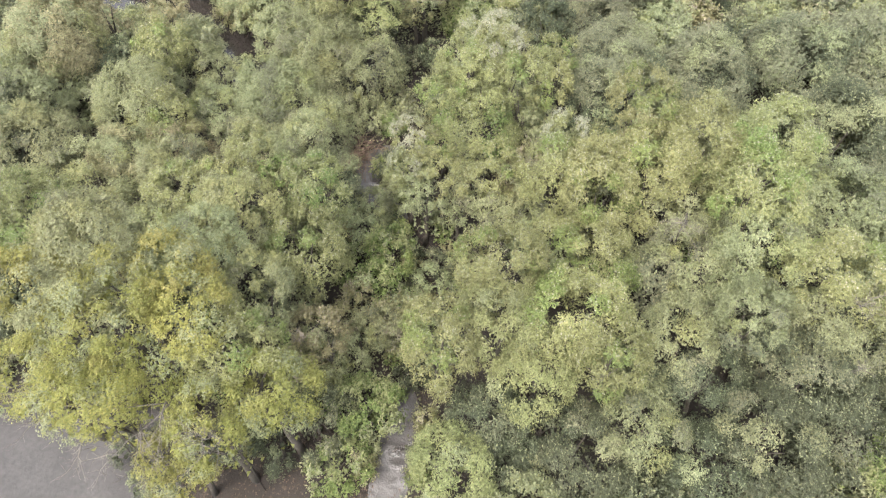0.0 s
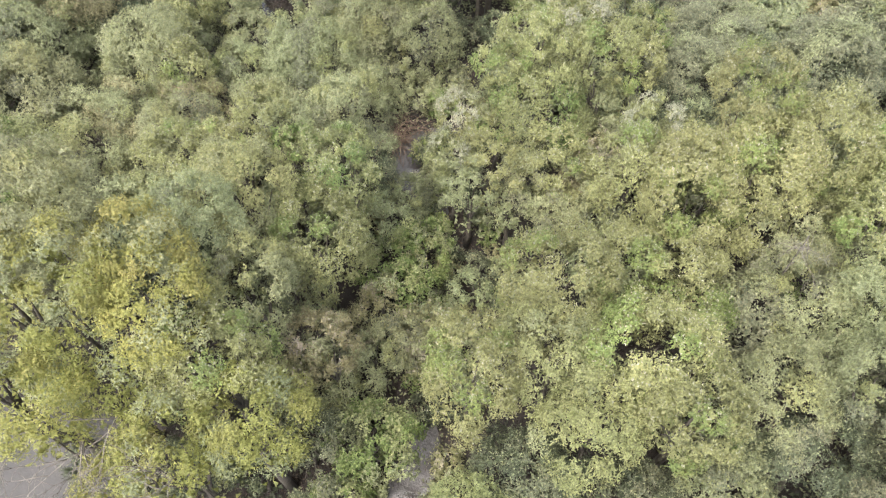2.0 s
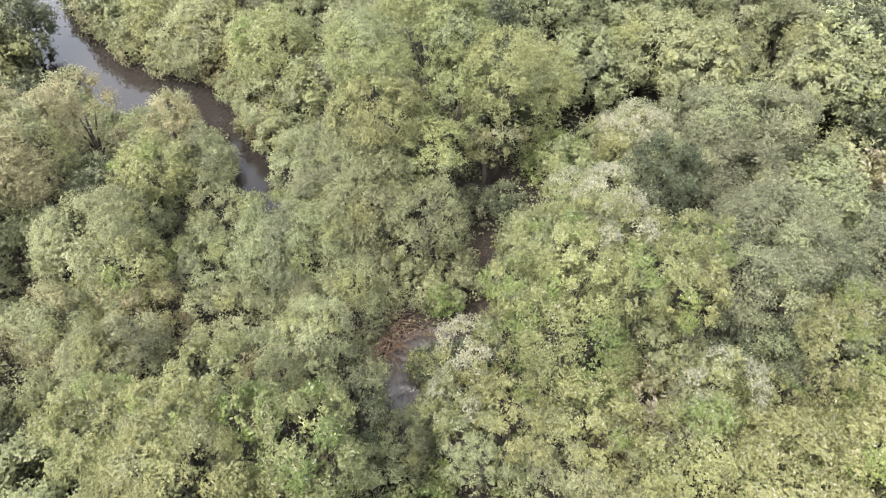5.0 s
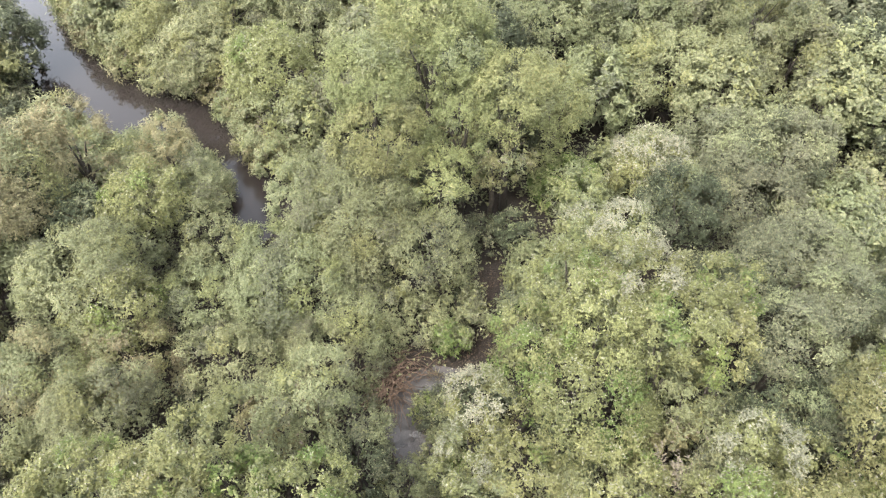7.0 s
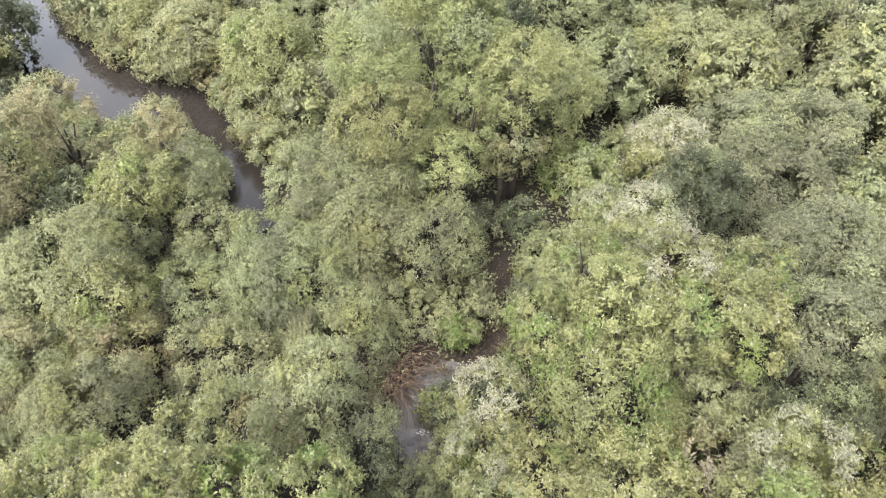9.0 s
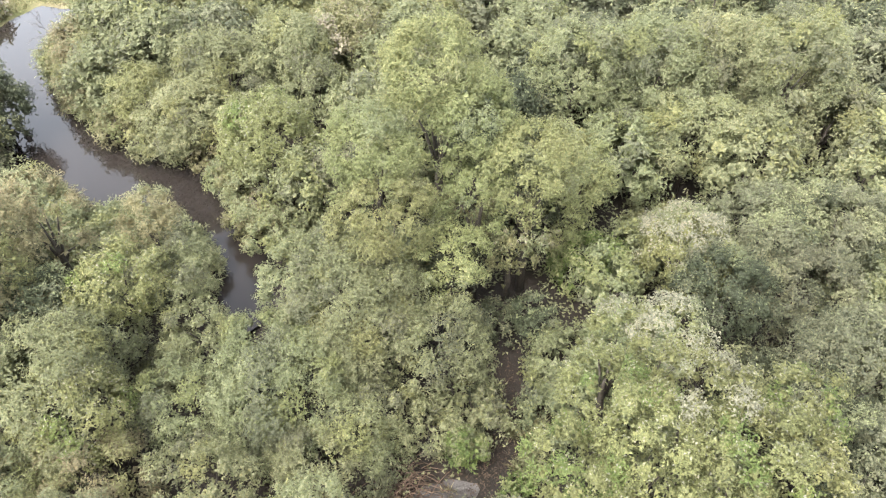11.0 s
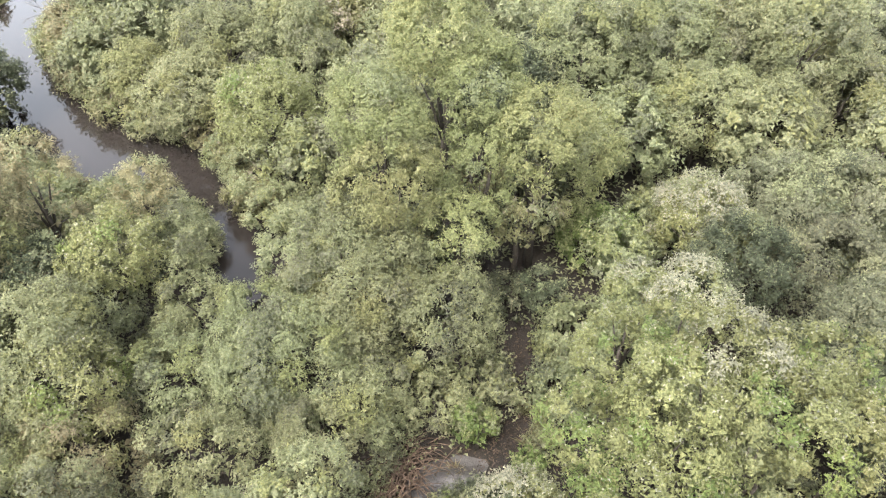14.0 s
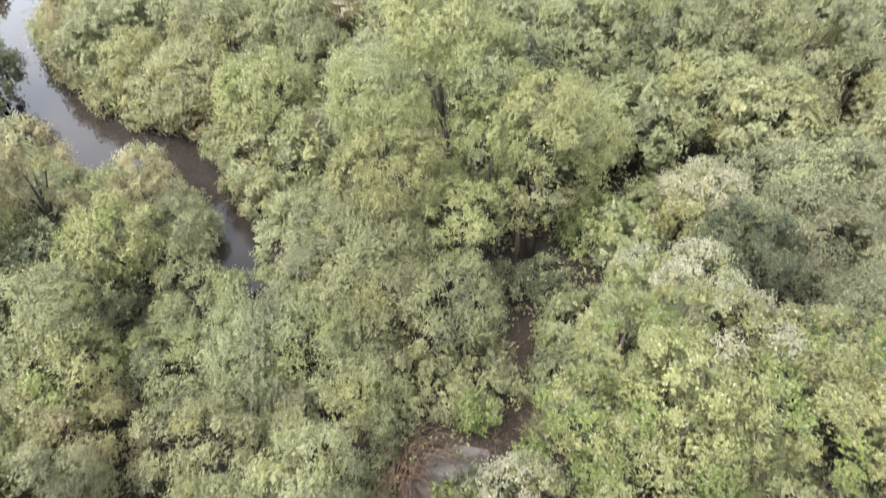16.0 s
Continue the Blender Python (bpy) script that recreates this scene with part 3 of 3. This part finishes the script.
# deep green trees; part of their darkness is shade put into the leaf colour
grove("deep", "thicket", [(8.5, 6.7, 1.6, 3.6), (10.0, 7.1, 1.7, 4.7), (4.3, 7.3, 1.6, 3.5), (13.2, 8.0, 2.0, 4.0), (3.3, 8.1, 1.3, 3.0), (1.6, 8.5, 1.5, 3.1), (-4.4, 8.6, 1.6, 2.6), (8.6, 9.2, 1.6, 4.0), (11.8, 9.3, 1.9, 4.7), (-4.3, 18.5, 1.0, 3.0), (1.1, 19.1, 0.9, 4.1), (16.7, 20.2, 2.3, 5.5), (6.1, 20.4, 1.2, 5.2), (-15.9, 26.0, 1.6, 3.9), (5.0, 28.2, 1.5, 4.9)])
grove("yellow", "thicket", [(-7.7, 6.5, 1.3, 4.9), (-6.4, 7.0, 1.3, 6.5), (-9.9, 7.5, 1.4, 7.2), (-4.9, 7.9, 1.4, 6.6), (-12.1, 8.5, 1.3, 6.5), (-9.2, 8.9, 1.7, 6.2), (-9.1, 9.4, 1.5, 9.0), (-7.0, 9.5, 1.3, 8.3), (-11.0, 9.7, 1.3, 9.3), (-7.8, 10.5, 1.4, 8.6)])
# dark leaves paint an unlit bank tree and the shade below the crowns
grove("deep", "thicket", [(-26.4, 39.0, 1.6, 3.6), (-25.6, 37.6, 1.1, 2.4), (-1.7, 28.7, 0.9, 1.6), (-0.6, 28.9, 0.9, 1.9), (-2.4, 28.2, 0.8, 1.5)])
grove("blue", "thicket", [(-27.8, 39.6, 1.9, 3.9)])
grove("olive", "trail edge shrubs", [(-0.5, 14.6, 0.9, 1.5), (-0.7, 13.3, 0.8, 1.4), (-0.9, 11.8, 0.8, 1.3), (-2.3, 18.9, 0.7, 1.1), (-2.5, 19.5, 0.6, 1.2)])
grove("bright", "trail edge shrubs", [(-1.9, 15.2, 0.9, 2.2), (-2.7, 14.2, 1.0, 2.4)])
grove("olive", "trail edge shrubs", [(-3.5, 16.6, 1.1, 2.8), (-3.0, 17.8, 1.0, 2.4), (-2.4, 12.0, 1.0, 2.6), (-3.0, 11.4, 0.9, 2.6)])
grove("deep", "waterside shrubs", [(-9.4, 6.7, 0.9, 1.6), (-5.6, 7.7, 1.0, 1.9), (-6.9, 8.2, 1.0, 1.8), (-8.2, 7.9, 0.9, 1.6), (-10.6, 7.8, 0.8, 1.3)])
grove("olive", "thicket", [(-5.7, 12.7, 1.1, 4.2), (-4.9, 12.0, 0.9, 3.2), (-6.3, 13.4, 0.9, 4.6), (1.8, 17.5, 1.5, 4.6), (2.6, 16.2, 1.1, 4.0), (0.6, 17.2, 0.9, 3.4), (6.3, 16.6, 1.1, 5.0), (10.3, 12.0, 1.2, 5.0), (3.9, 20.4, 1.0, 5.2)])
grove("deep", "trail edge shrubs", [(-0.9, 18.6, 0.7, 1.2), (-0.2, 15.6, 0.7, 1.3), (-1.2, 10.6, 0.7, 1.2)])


# ---- the rest of the thicket, filled in between and beyond ----
fill = random.Random(11)
tall = list(placed)
far_parts = []
kinds_near = ["olive", "deep", "olive", "russet", "olive", "blue", "olive"]
kinds_far = ["olive", "fresh", "olive", "blue", "deep", "olive", "olive", "olive", "blue"]
yy = 2.0
while yy < 73:
    step = 2.1 if yy < 36 else 2.8 if yy < 60 else 3.8
    xx = -62.0
    while xx < 62:
        x, y = xx + fill.uniform(-0.45, 0.45) * step, yy + fill.uniform(-0.45, 0.45) * step
        pick, h, q = fill.random(), fill.random(), fill.random()
        xx += step
        side = math.degrees(math.atan2(x + 2, y + 7))
        if not (-47 if y < 30 else -36) < side < (54 if y < 14 else 44 if y < 36 else 33 if y < 50 else 27) or in_field(x, y) > -0.5:
            continue
        r = 1.2 + 0.55 * q if y < 36 else 1.7 + 0.7 * q if y < 60 else 2.1 + 0.9 * q
        if inside_band(TRAIL_LINE, x, y, r * (0.95 if 17.5 < y < 23 else 0.5)) > 0 and y < 29 or inside_band(CREEK_LINE, x, y, r * 0.75 + (1.1 if y < 32 else 0.0)) > 0 or in_silt(x, y) > -r * 0.8:
            continue
        if -9.5 < x < -2 and y < 7:
            continue
        gap = min([math.hypot(x - a, y - b) - c * (0.68 if y < 36 else 0.9) for a, b, c, _ in placed])
        if gap < 0.15:
            continue
        bank = inside_band(CREEK_LINE, x, y, 4.0) > 0
        if y < 34:
            near = [(math.hypot(x - a, y - b), d) for a, b, c, d in tall if math.hypot(x - a, y - b) < 4]
            top = 2.0 + 1.3 * h
            if near:
                top = max(top, (0.55 + 0.2 * h) * sum(d / (0.5 + g) for g, d in near) / sum(1 / (0.5 + g) for g, d in near))
            if inside_band(CREEK_LINE, x, y, 5.0) > 0:
                top = 1.0 + 0.8 * h
            elif inside_band(TRAIL_LINE, x, y, 2.2) > 0:
                top = 1.5 + 0.9 * h if y < 16 else 1.0 + 0.7 * h
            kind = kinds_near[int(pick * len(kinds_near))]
            # near right fill: darker leaves carry painted shade
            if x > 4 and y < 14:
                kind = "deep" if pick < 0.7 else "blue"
        else:
            top = (3.0 + 1.3 * h if bank else 3.6 + 1.5 * h + 1.4 * max(noise.noise(Vector((x * 0.09, y * 0.09, 1))), -0.3)) + 0.02 * (y - 34)
            kind = kinds_far[int(pick * len(kinds_far))]
            edge = in_field(x, y)
            if edge > -9 and x < -20:
                top = 1.0 + 1.0 * h - 0.12 * edge
                kind = ["feather", "russet", "olive", "feather", "pale"][int(pick * 5)]
            if x < -33 and y > 46:
                top = 0.7 + 0.6 * h
        placed.append((x, y, r, top))
        if math.hypot(x + 1, y - 9) < 34:
            plant(x, y, r, top, kind, "thicket", leaf_size(x, y) * 1.45, 0.9)
        else:
            far_parts.append((x, y, r, top, kind))
            SPECS.append((x, y, r, top))
    yy += step

# undergrowth in the gaps between the crowns
under = random.Random(17)
yy = 4.0
while yy < 37:
    xx = -26.0
    while xx < 24:
        x, y = xx + under.uniform(-0.5, 0.5), yy + under.uniform(-0.5, 0.5)
        r, top, kind = under.uniform(0.75, 1.05), under.uniform(0.8, 1.6), under.choice(["olive", "deep", "olive", "russet"])
        xx += 1.25
        if not -47 < math.degrees(math.atan2(x + 2, y + 7)) < 48 or in_silt(x, y) > -r or (-9.5 < x < -2 and y < 7):
            continue
        if inside_band(TRAIL_LINE, x, y, r * 0.95) > 0 or inside_band(CREEK_LINE, x, y, r + 0.3) > 0:
            continue
        if min(math.hypot(x - a, y - b) - c * 0.92 for a, b, c, _ in placed) < 0:
            continue
        placed.append((x, y, r * 0.8, top))
        plant(round(x, 2), round(y, 2), r, top, kind, "undergrowth", leaf_size(x, y) * 1.45, 0.85)
    yy += 1.25

# low shrubs that overhang both banks of the creek
bank_rng = random.Random(5)
for i in range(17, len(CREEK_LINE) - 6, 3):
    x, y, w = CREEK_LINE[i]
    d = CREEK_LINE[i + 1][:2] - CREEK_LINE[i - 1][:2]
    s = np.array([-d[1], d[0]]) / np.linalg.norm(d)
    for hand, kinds in ((-1, ["olive", "russet", "feather", "olive"]), (1, ["feather", "olive", "russet", "blue"])):
        r = bank_rng.uniform(0.8, 1.25)
        top = bank_rng.uniform(1.5, 2.4) if hand < 0 else bank_rng.uniform(0.5, 0.9)
        off = hand * (w + r * (bank_rng.uniform(0.1, 0.5) if hand < 0 and y < 46 else bank_rng.uniform(1.0, 1.3)))
        kind = bank_rng.choice(kinds)
        if y < 56 and bank_rng.random() < 0.9:
            plant(round(x + s[0] * off, 2), round(y + s[1] * off, 2), r, top, kind, "creek bank shrubs")

# small shrubs that crowd the edges of the trail
edge_rng = random.Random(3)
for i in range(10, len(TRAIL_LINE) - 4, 2):
    x, y, w = TRAIL_LINE[i]
    d = TRAIL_LINE[i + 1][:2] - TRAIL_LINE[i - 1][:2]
    s = np.array([-d[1], d[0]]) / np.linalg.norm(d)
    for hand in (-1, 1):
        r, top, kind = edge_rng.uniform(0.4, 0.65), edge_rng.uniform(0.6, 1.1), edge_rng.choice(["olive", "deep", "bright", "russet", "olive", "deep"])
        off = hand * (w + r * edge_rng.uniform(0.7, 1.1))
        if edge_rng.random() < 0.75 and not (19.4 < y < 22.8 and hand > 0):
            plant(round(x + s[0] * off, 2), round(y + s[1] * off, 2), r, top, kind, "trail edge shrubs")

for waiting in WAITING:
    grow(*waiting)

# far woods: joined by kind of leaf, too far off to tell the trees apart
for kind in sorted({p[4] for p in far_parts}):
    V, Fc, S, n = [], [], [], 0
    for x, y, r, top, kd in far_parts:
        if kd != kind:
            continue
        rng = np.random.default_rng(int(abs(x * 131 + y * 373)) % 100003)
        size = float(np.clip((math.hypot(x + 1, y - 9) + 9) / 28, 0.85, 4.0))
        v, f, s, _ = crown_arrays(rng, kind, (x, y), r, top, 0.3, size * 1.6, 0.82)
        V.append(v), Fc.append(f + n), S.append(s)
        n += len(v)
    me = mesh_from("far_woods", np.concatenate(V), np.concatenate(Fc), 3, np.concatenate(S))
    tagged(part("far_woods", me, [LEAF[KINDS[kind]["main"]], LEAF[KINDS[kind]["tip"]], LEAF[KINDS[kind]["accent"]]]), "distant " + KINDS[kind]["main"] + " canopy of the unbroken thicket", "woods", kind="stuff")

# ---- dry grass on the meadow beyond the creek ----
rng = np.random.default_rng(21)
n = 150000
gx, gy = rng.uniform(-58, -18, n), rng.uniform(50, 92, n)
ok = np.array([meadow_edge(x, y) > -0.6 and in_paddy(x, y) < 0.3 and abs(y - 66.5 - 0.25 * (x + 40) - math.sin(x * 0.2)) > 0.7 * (0.4 + noise.noise(Vector((x * 0.3, y * 0.3, 2)))) and noise.noise(Vector((x * 0.45, y * 0.45, 8))) > -0.5 for x, y in zip(gx, gy)])
gx, gy = gx[ok], gy[ok]
base = np.stack([gx, gy, [meadow_height(x, y) - 0.04 for x, y in zip(gx, gy)]], 1)
m = len(base)
way = unit(rng.normal(0, 1.0, (m, 3)) + np.array([0, 0, 0.7]))
v, f = leaves(base + [0, 0, 0.06], way, unit(rng.normal(0, 0.5, (m, 3)) + np.array([0, 0, 1])), rng.uniform(0.12, 0.34, m), np.full(m, 0.08), False)
tagged(part("meadow_grass", mesh_from("meadow_grass", v, f, 3), grass_mat), "dry tufted grass on the meadow", "grass", kind="stuff")

# ---- low leafy ground cover under the thicket ----
cr = np.random.default_rng(31)
n = 160000
cx, cy = cr.uniform(-27, 27, n), cr.uniform(3.5, 60, n)
pl = np.array(placed)
open_to_sky = np.ones(n, bool)
for a, b, c, _ in pl:
    if b < 62:
        open_to_sky &= (cx - a) ** 2 + (cy - b) ** 2 > (c * 0.45) ** 2
cx, cy = cx[open_to_sky], cy[open_to_sky]
ok = np.array([(-48 if y < 30 else -34) < math.degrees(math.atan2(x + 2, y + 7)) < (50 if y < 36 else 32) and not (-9.5 < x < -2.3 and y < 7.3) and in_silt(x, y) < -0.2
               and not (-6 < x < 1 and y < 30 and inside_band(TRAIL_LINE, x, y, 0.0) > 0) and not (x < -8 and y > 26 and inside_band(CREEK_LINE, x, y, 0.1) > 0) for x, y in zip(cx, cy)])
cx, cy = cx[ok], cy[ok]
m = len(cx)
clump = np.array([noise.noise(Vector((x * 0.5, y * 0.5, 12))) for x, y in zip(cx, cy)])
base = np.stack([cx, cy, [ground_height(x, y) for x, y in zip(cx, cy)]], 1)
base[:, 2] += 0.04 + cr.uniform(0, 1, m) ** 1.2 * np.clip(0.7 + 0.9 * clump, 0.15, 1.3)
ang = cr.uniform(0, 6.28, m)
v, f = leaves(base, unit(np.stack([np.cos(ang), np.sin(ang), cr.normal(0.1, 0.3, m)], 1)), unit(cr.normal(0, 0.35, (m, 3)) + np.array([0, 0, 1])), cr.uniform(0.09, 0.17, m) * (1 + np.clip(cy - 26, 0, 30) / 18), cr.uniform(0.07, 0.115, m) * (1 + np.clip(cy - 26, 0, 30) / 18), False)
tagged(part("ground_cover", mesh_from("ground_cover", v, f, 3), LEAF["olive"]), "low dull green leafy ground cover under the thicket", "ground cover", kind="stuff")

# ---- bleached leafless branches that stand out of crowns ----
def dead_branch(x, y, z, way, length, radius, seed, label, depth=2):
    """A leafless branch rising out of a crown, with its stem going down to the ground."""
    r = np.random.default_rng(seed)
    thing = tagged(new("dead_branch"), label, "branch", "bare branches")
    thing.location = (x, y, ground_height(x, y))
    foot = thing.location.z
    bm = bmesh.new()
    tube(bm, [(0, 0, -0.1), (0.06, 0.03, (z - foot) * 0.5), (0, 0, z - foot)], [radius * 1.5, radius * 1.3, radius], 5)
    part("stem", bm, bark, thing)
    for i in range(3):
        bm = bmesh.new()
        w = Vector(way) + Vector(r.normal(0, 0.45, 3))
        bare_twigs(bm, r, (0, 0, z - foot - 0.1 * i), w, length * r.uniform(0.7, 1.1), radius, depth)
        part("fork", bm, pale_wood, thing)
    return thing


WATERSIDE = "bleached leafless branch among yellowing leaves"
dead_branch(-9.9, 7.3, 5.4, (-0.7, -0.5, 0.3), 1.7, 0.022, 1, WATERSIDE)
dead_branch(-7.9, 7.6, 5.2, (-0.5, -0.7, 0.35), 1.8, 0.024, 2, WATERSIDE)
dead_branch(-8.7, 7.2, 5.0, (0.2, -0.8, 0.35), 1.6, 0.022, 3, WATERSIDE)
dead_branch(-6.0, 6.6, 5.6, (0.3, -0.5, 0.4), 1.3, 0.018, 4, WATERSIDE)
dead_branch(13.0, 10.9, 5.2, (0.2, -0.3, 0.9), 1.1, 0.018, 5, "pale bare branch in an olive-green tree")
dead_branch(12.6, 9.0, 4.2, (0.3, -0.5, 0.7), 0.7, 0.014, 6, "pale bare branch in an olive-green tree")
dead_branch(8.2, 14.0, 5.9, (-0.4, -0.6, 0.5), 1.4, 0.015, 7, "bare twiggy branch between pale green crowns")
dead_branch(8.7, 50.0, 4.6, (-0.5, -0.5, 0.6), 2.2, 0.04, 8, "bleached forked branch in the distant canopy")
dead_branch(-45.1, 66.3, 1.2, (-0.6, 0.2, 0.8), 1.8, 0.08, 9, "white leafless branch lying at the field's edge", 1)
dead_branch(-29.6, 48.4, 0.5, (0.5, 0.3, 0.6), 2.0, 0.03, 10, "leafless twiggy branch standing in the creek", 2)

# ---- a heap of dry canes beside the mud ----
heap = tagged(new("brush_heap"), "tangled heap of dry brown canes beside the mud", "brush")
heap.location = (-4.2, 22.3, ground_height(-4.2, 22.3))
hr = np.random.default_rng(4)
bm = bmesh.new()
for i in range(150):
    a = hr.uniform(-2.6, 1.2)
    p = Vector((hr.normal(0, 0.32), hr.normal(0, 0.42), hr.uniform(0.0, 0.25)))
    l, h = hr.uniform(0.5, 1.3), hr.uniform(0.1, 0.6)
    d = Vector((math.cos(a), math.sin(a), 0))
    tube(bm, [tuple(p), tuple(p + d * l * 0.35 + Vector((0, 0, h))), tuple(p + d * l * 0.75 + Vector((0, 0, h * 0.8))), tuple(p + d * l + Vector((0, 0, h * 0.2)))], [0.014, 0.013, 0.011, 0.007], 3)
part("cane_tangle", bm, cane_mat, heap, kind="stuff")

# ---- fallen leaves on the bare ground along the trail ----
lr = np.random.default_rng(8)
pick = TRAIL_LINE[lr.integers(0, len(TRAIL_LINE), 5200)]
fx, fy = pick[:, 0] + lr.normal(0, 0.9, 5200), pick[:, 1] + lr.normal(0, 0.7, 5200)
lx, ly = lr.uniform(-10, -2.5, 2200), lr.uniform(3.5, 9, 2200)
fx, fy = np.concatenate([fx, lx]), np.concatenate([fy, ly])
keep = np.array([in_silt(x, y) < -0.3 for x, y in zip(fx, fy)])
fx, fy = fx[keep], fy[keep]
base = np.stack([fx, fy, [ground_height(x, y) + 0.05 + (0.06 if inside_band(TRAIL_LINE, x, y, 0.2) > 0 else 0.0) for x, y in zip(fx, fy)]], 1)
m = len(base)
ang = lr.uniform(0, 6.28, m)
v, f = leaves(base, unit(np.stack([np.cos(ang), np.sin(ang), lr.normal(0, 0.15, m)], 1)), unit(lr.normal(0, 0.25, (m, 3)) + np.array([0, 0, 1])), lr.uniform(0.06, 0.13, m), lr.uniform(0.04, 0.07, m), False)
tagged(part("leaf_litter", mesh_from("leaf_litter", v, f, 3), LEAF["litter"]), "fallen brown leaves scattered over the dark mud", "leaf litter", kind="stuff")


# ---- grass tufts on the trodden ground ----
def grass_tuft(x, y, size, seed):
    r = np.random.default_rng(seed)
    thing = tagged(new("grass_tuft"), "spiky tuft of grey-green grass on dark mud", "grass", "grass tufts")
    thing.location = (x, y, ground_height(x, y) + 0.01)
    k = 70
    ang = r.uniform(0, 6.28, k)
    way = unit(np.stack([np.cos(ang), np.sin(ang), r.uniform(0.5, 1.8, k)], 1))
    v, f = leaves(np.zeros((k, 3)) + r.normal(0, 0.05, (k, 3)) * [1, 1, 0], way, unit(r.normal(0, 1, (k, 3))), size * r.uniform(0.6, 1.2, k), np.full(k, 0.035), True)
    part("tuft", mesh_from("blades", v, f, 3), LEAF["tawny"], thing)


for i, (x, y, s) in enumerate([(-0.5, 24.3, 0.8), (-0.7, 23.7, 0.7), (-1.0, 24.9, 0.5), (-0.2, 25.2, 0.6), (-4.6, 21.4, 0.6), (-2.9, 19.3, 0.5), (-2.8, 22.7, 0.4)]):
    grass_tuft(x, y, s, i)
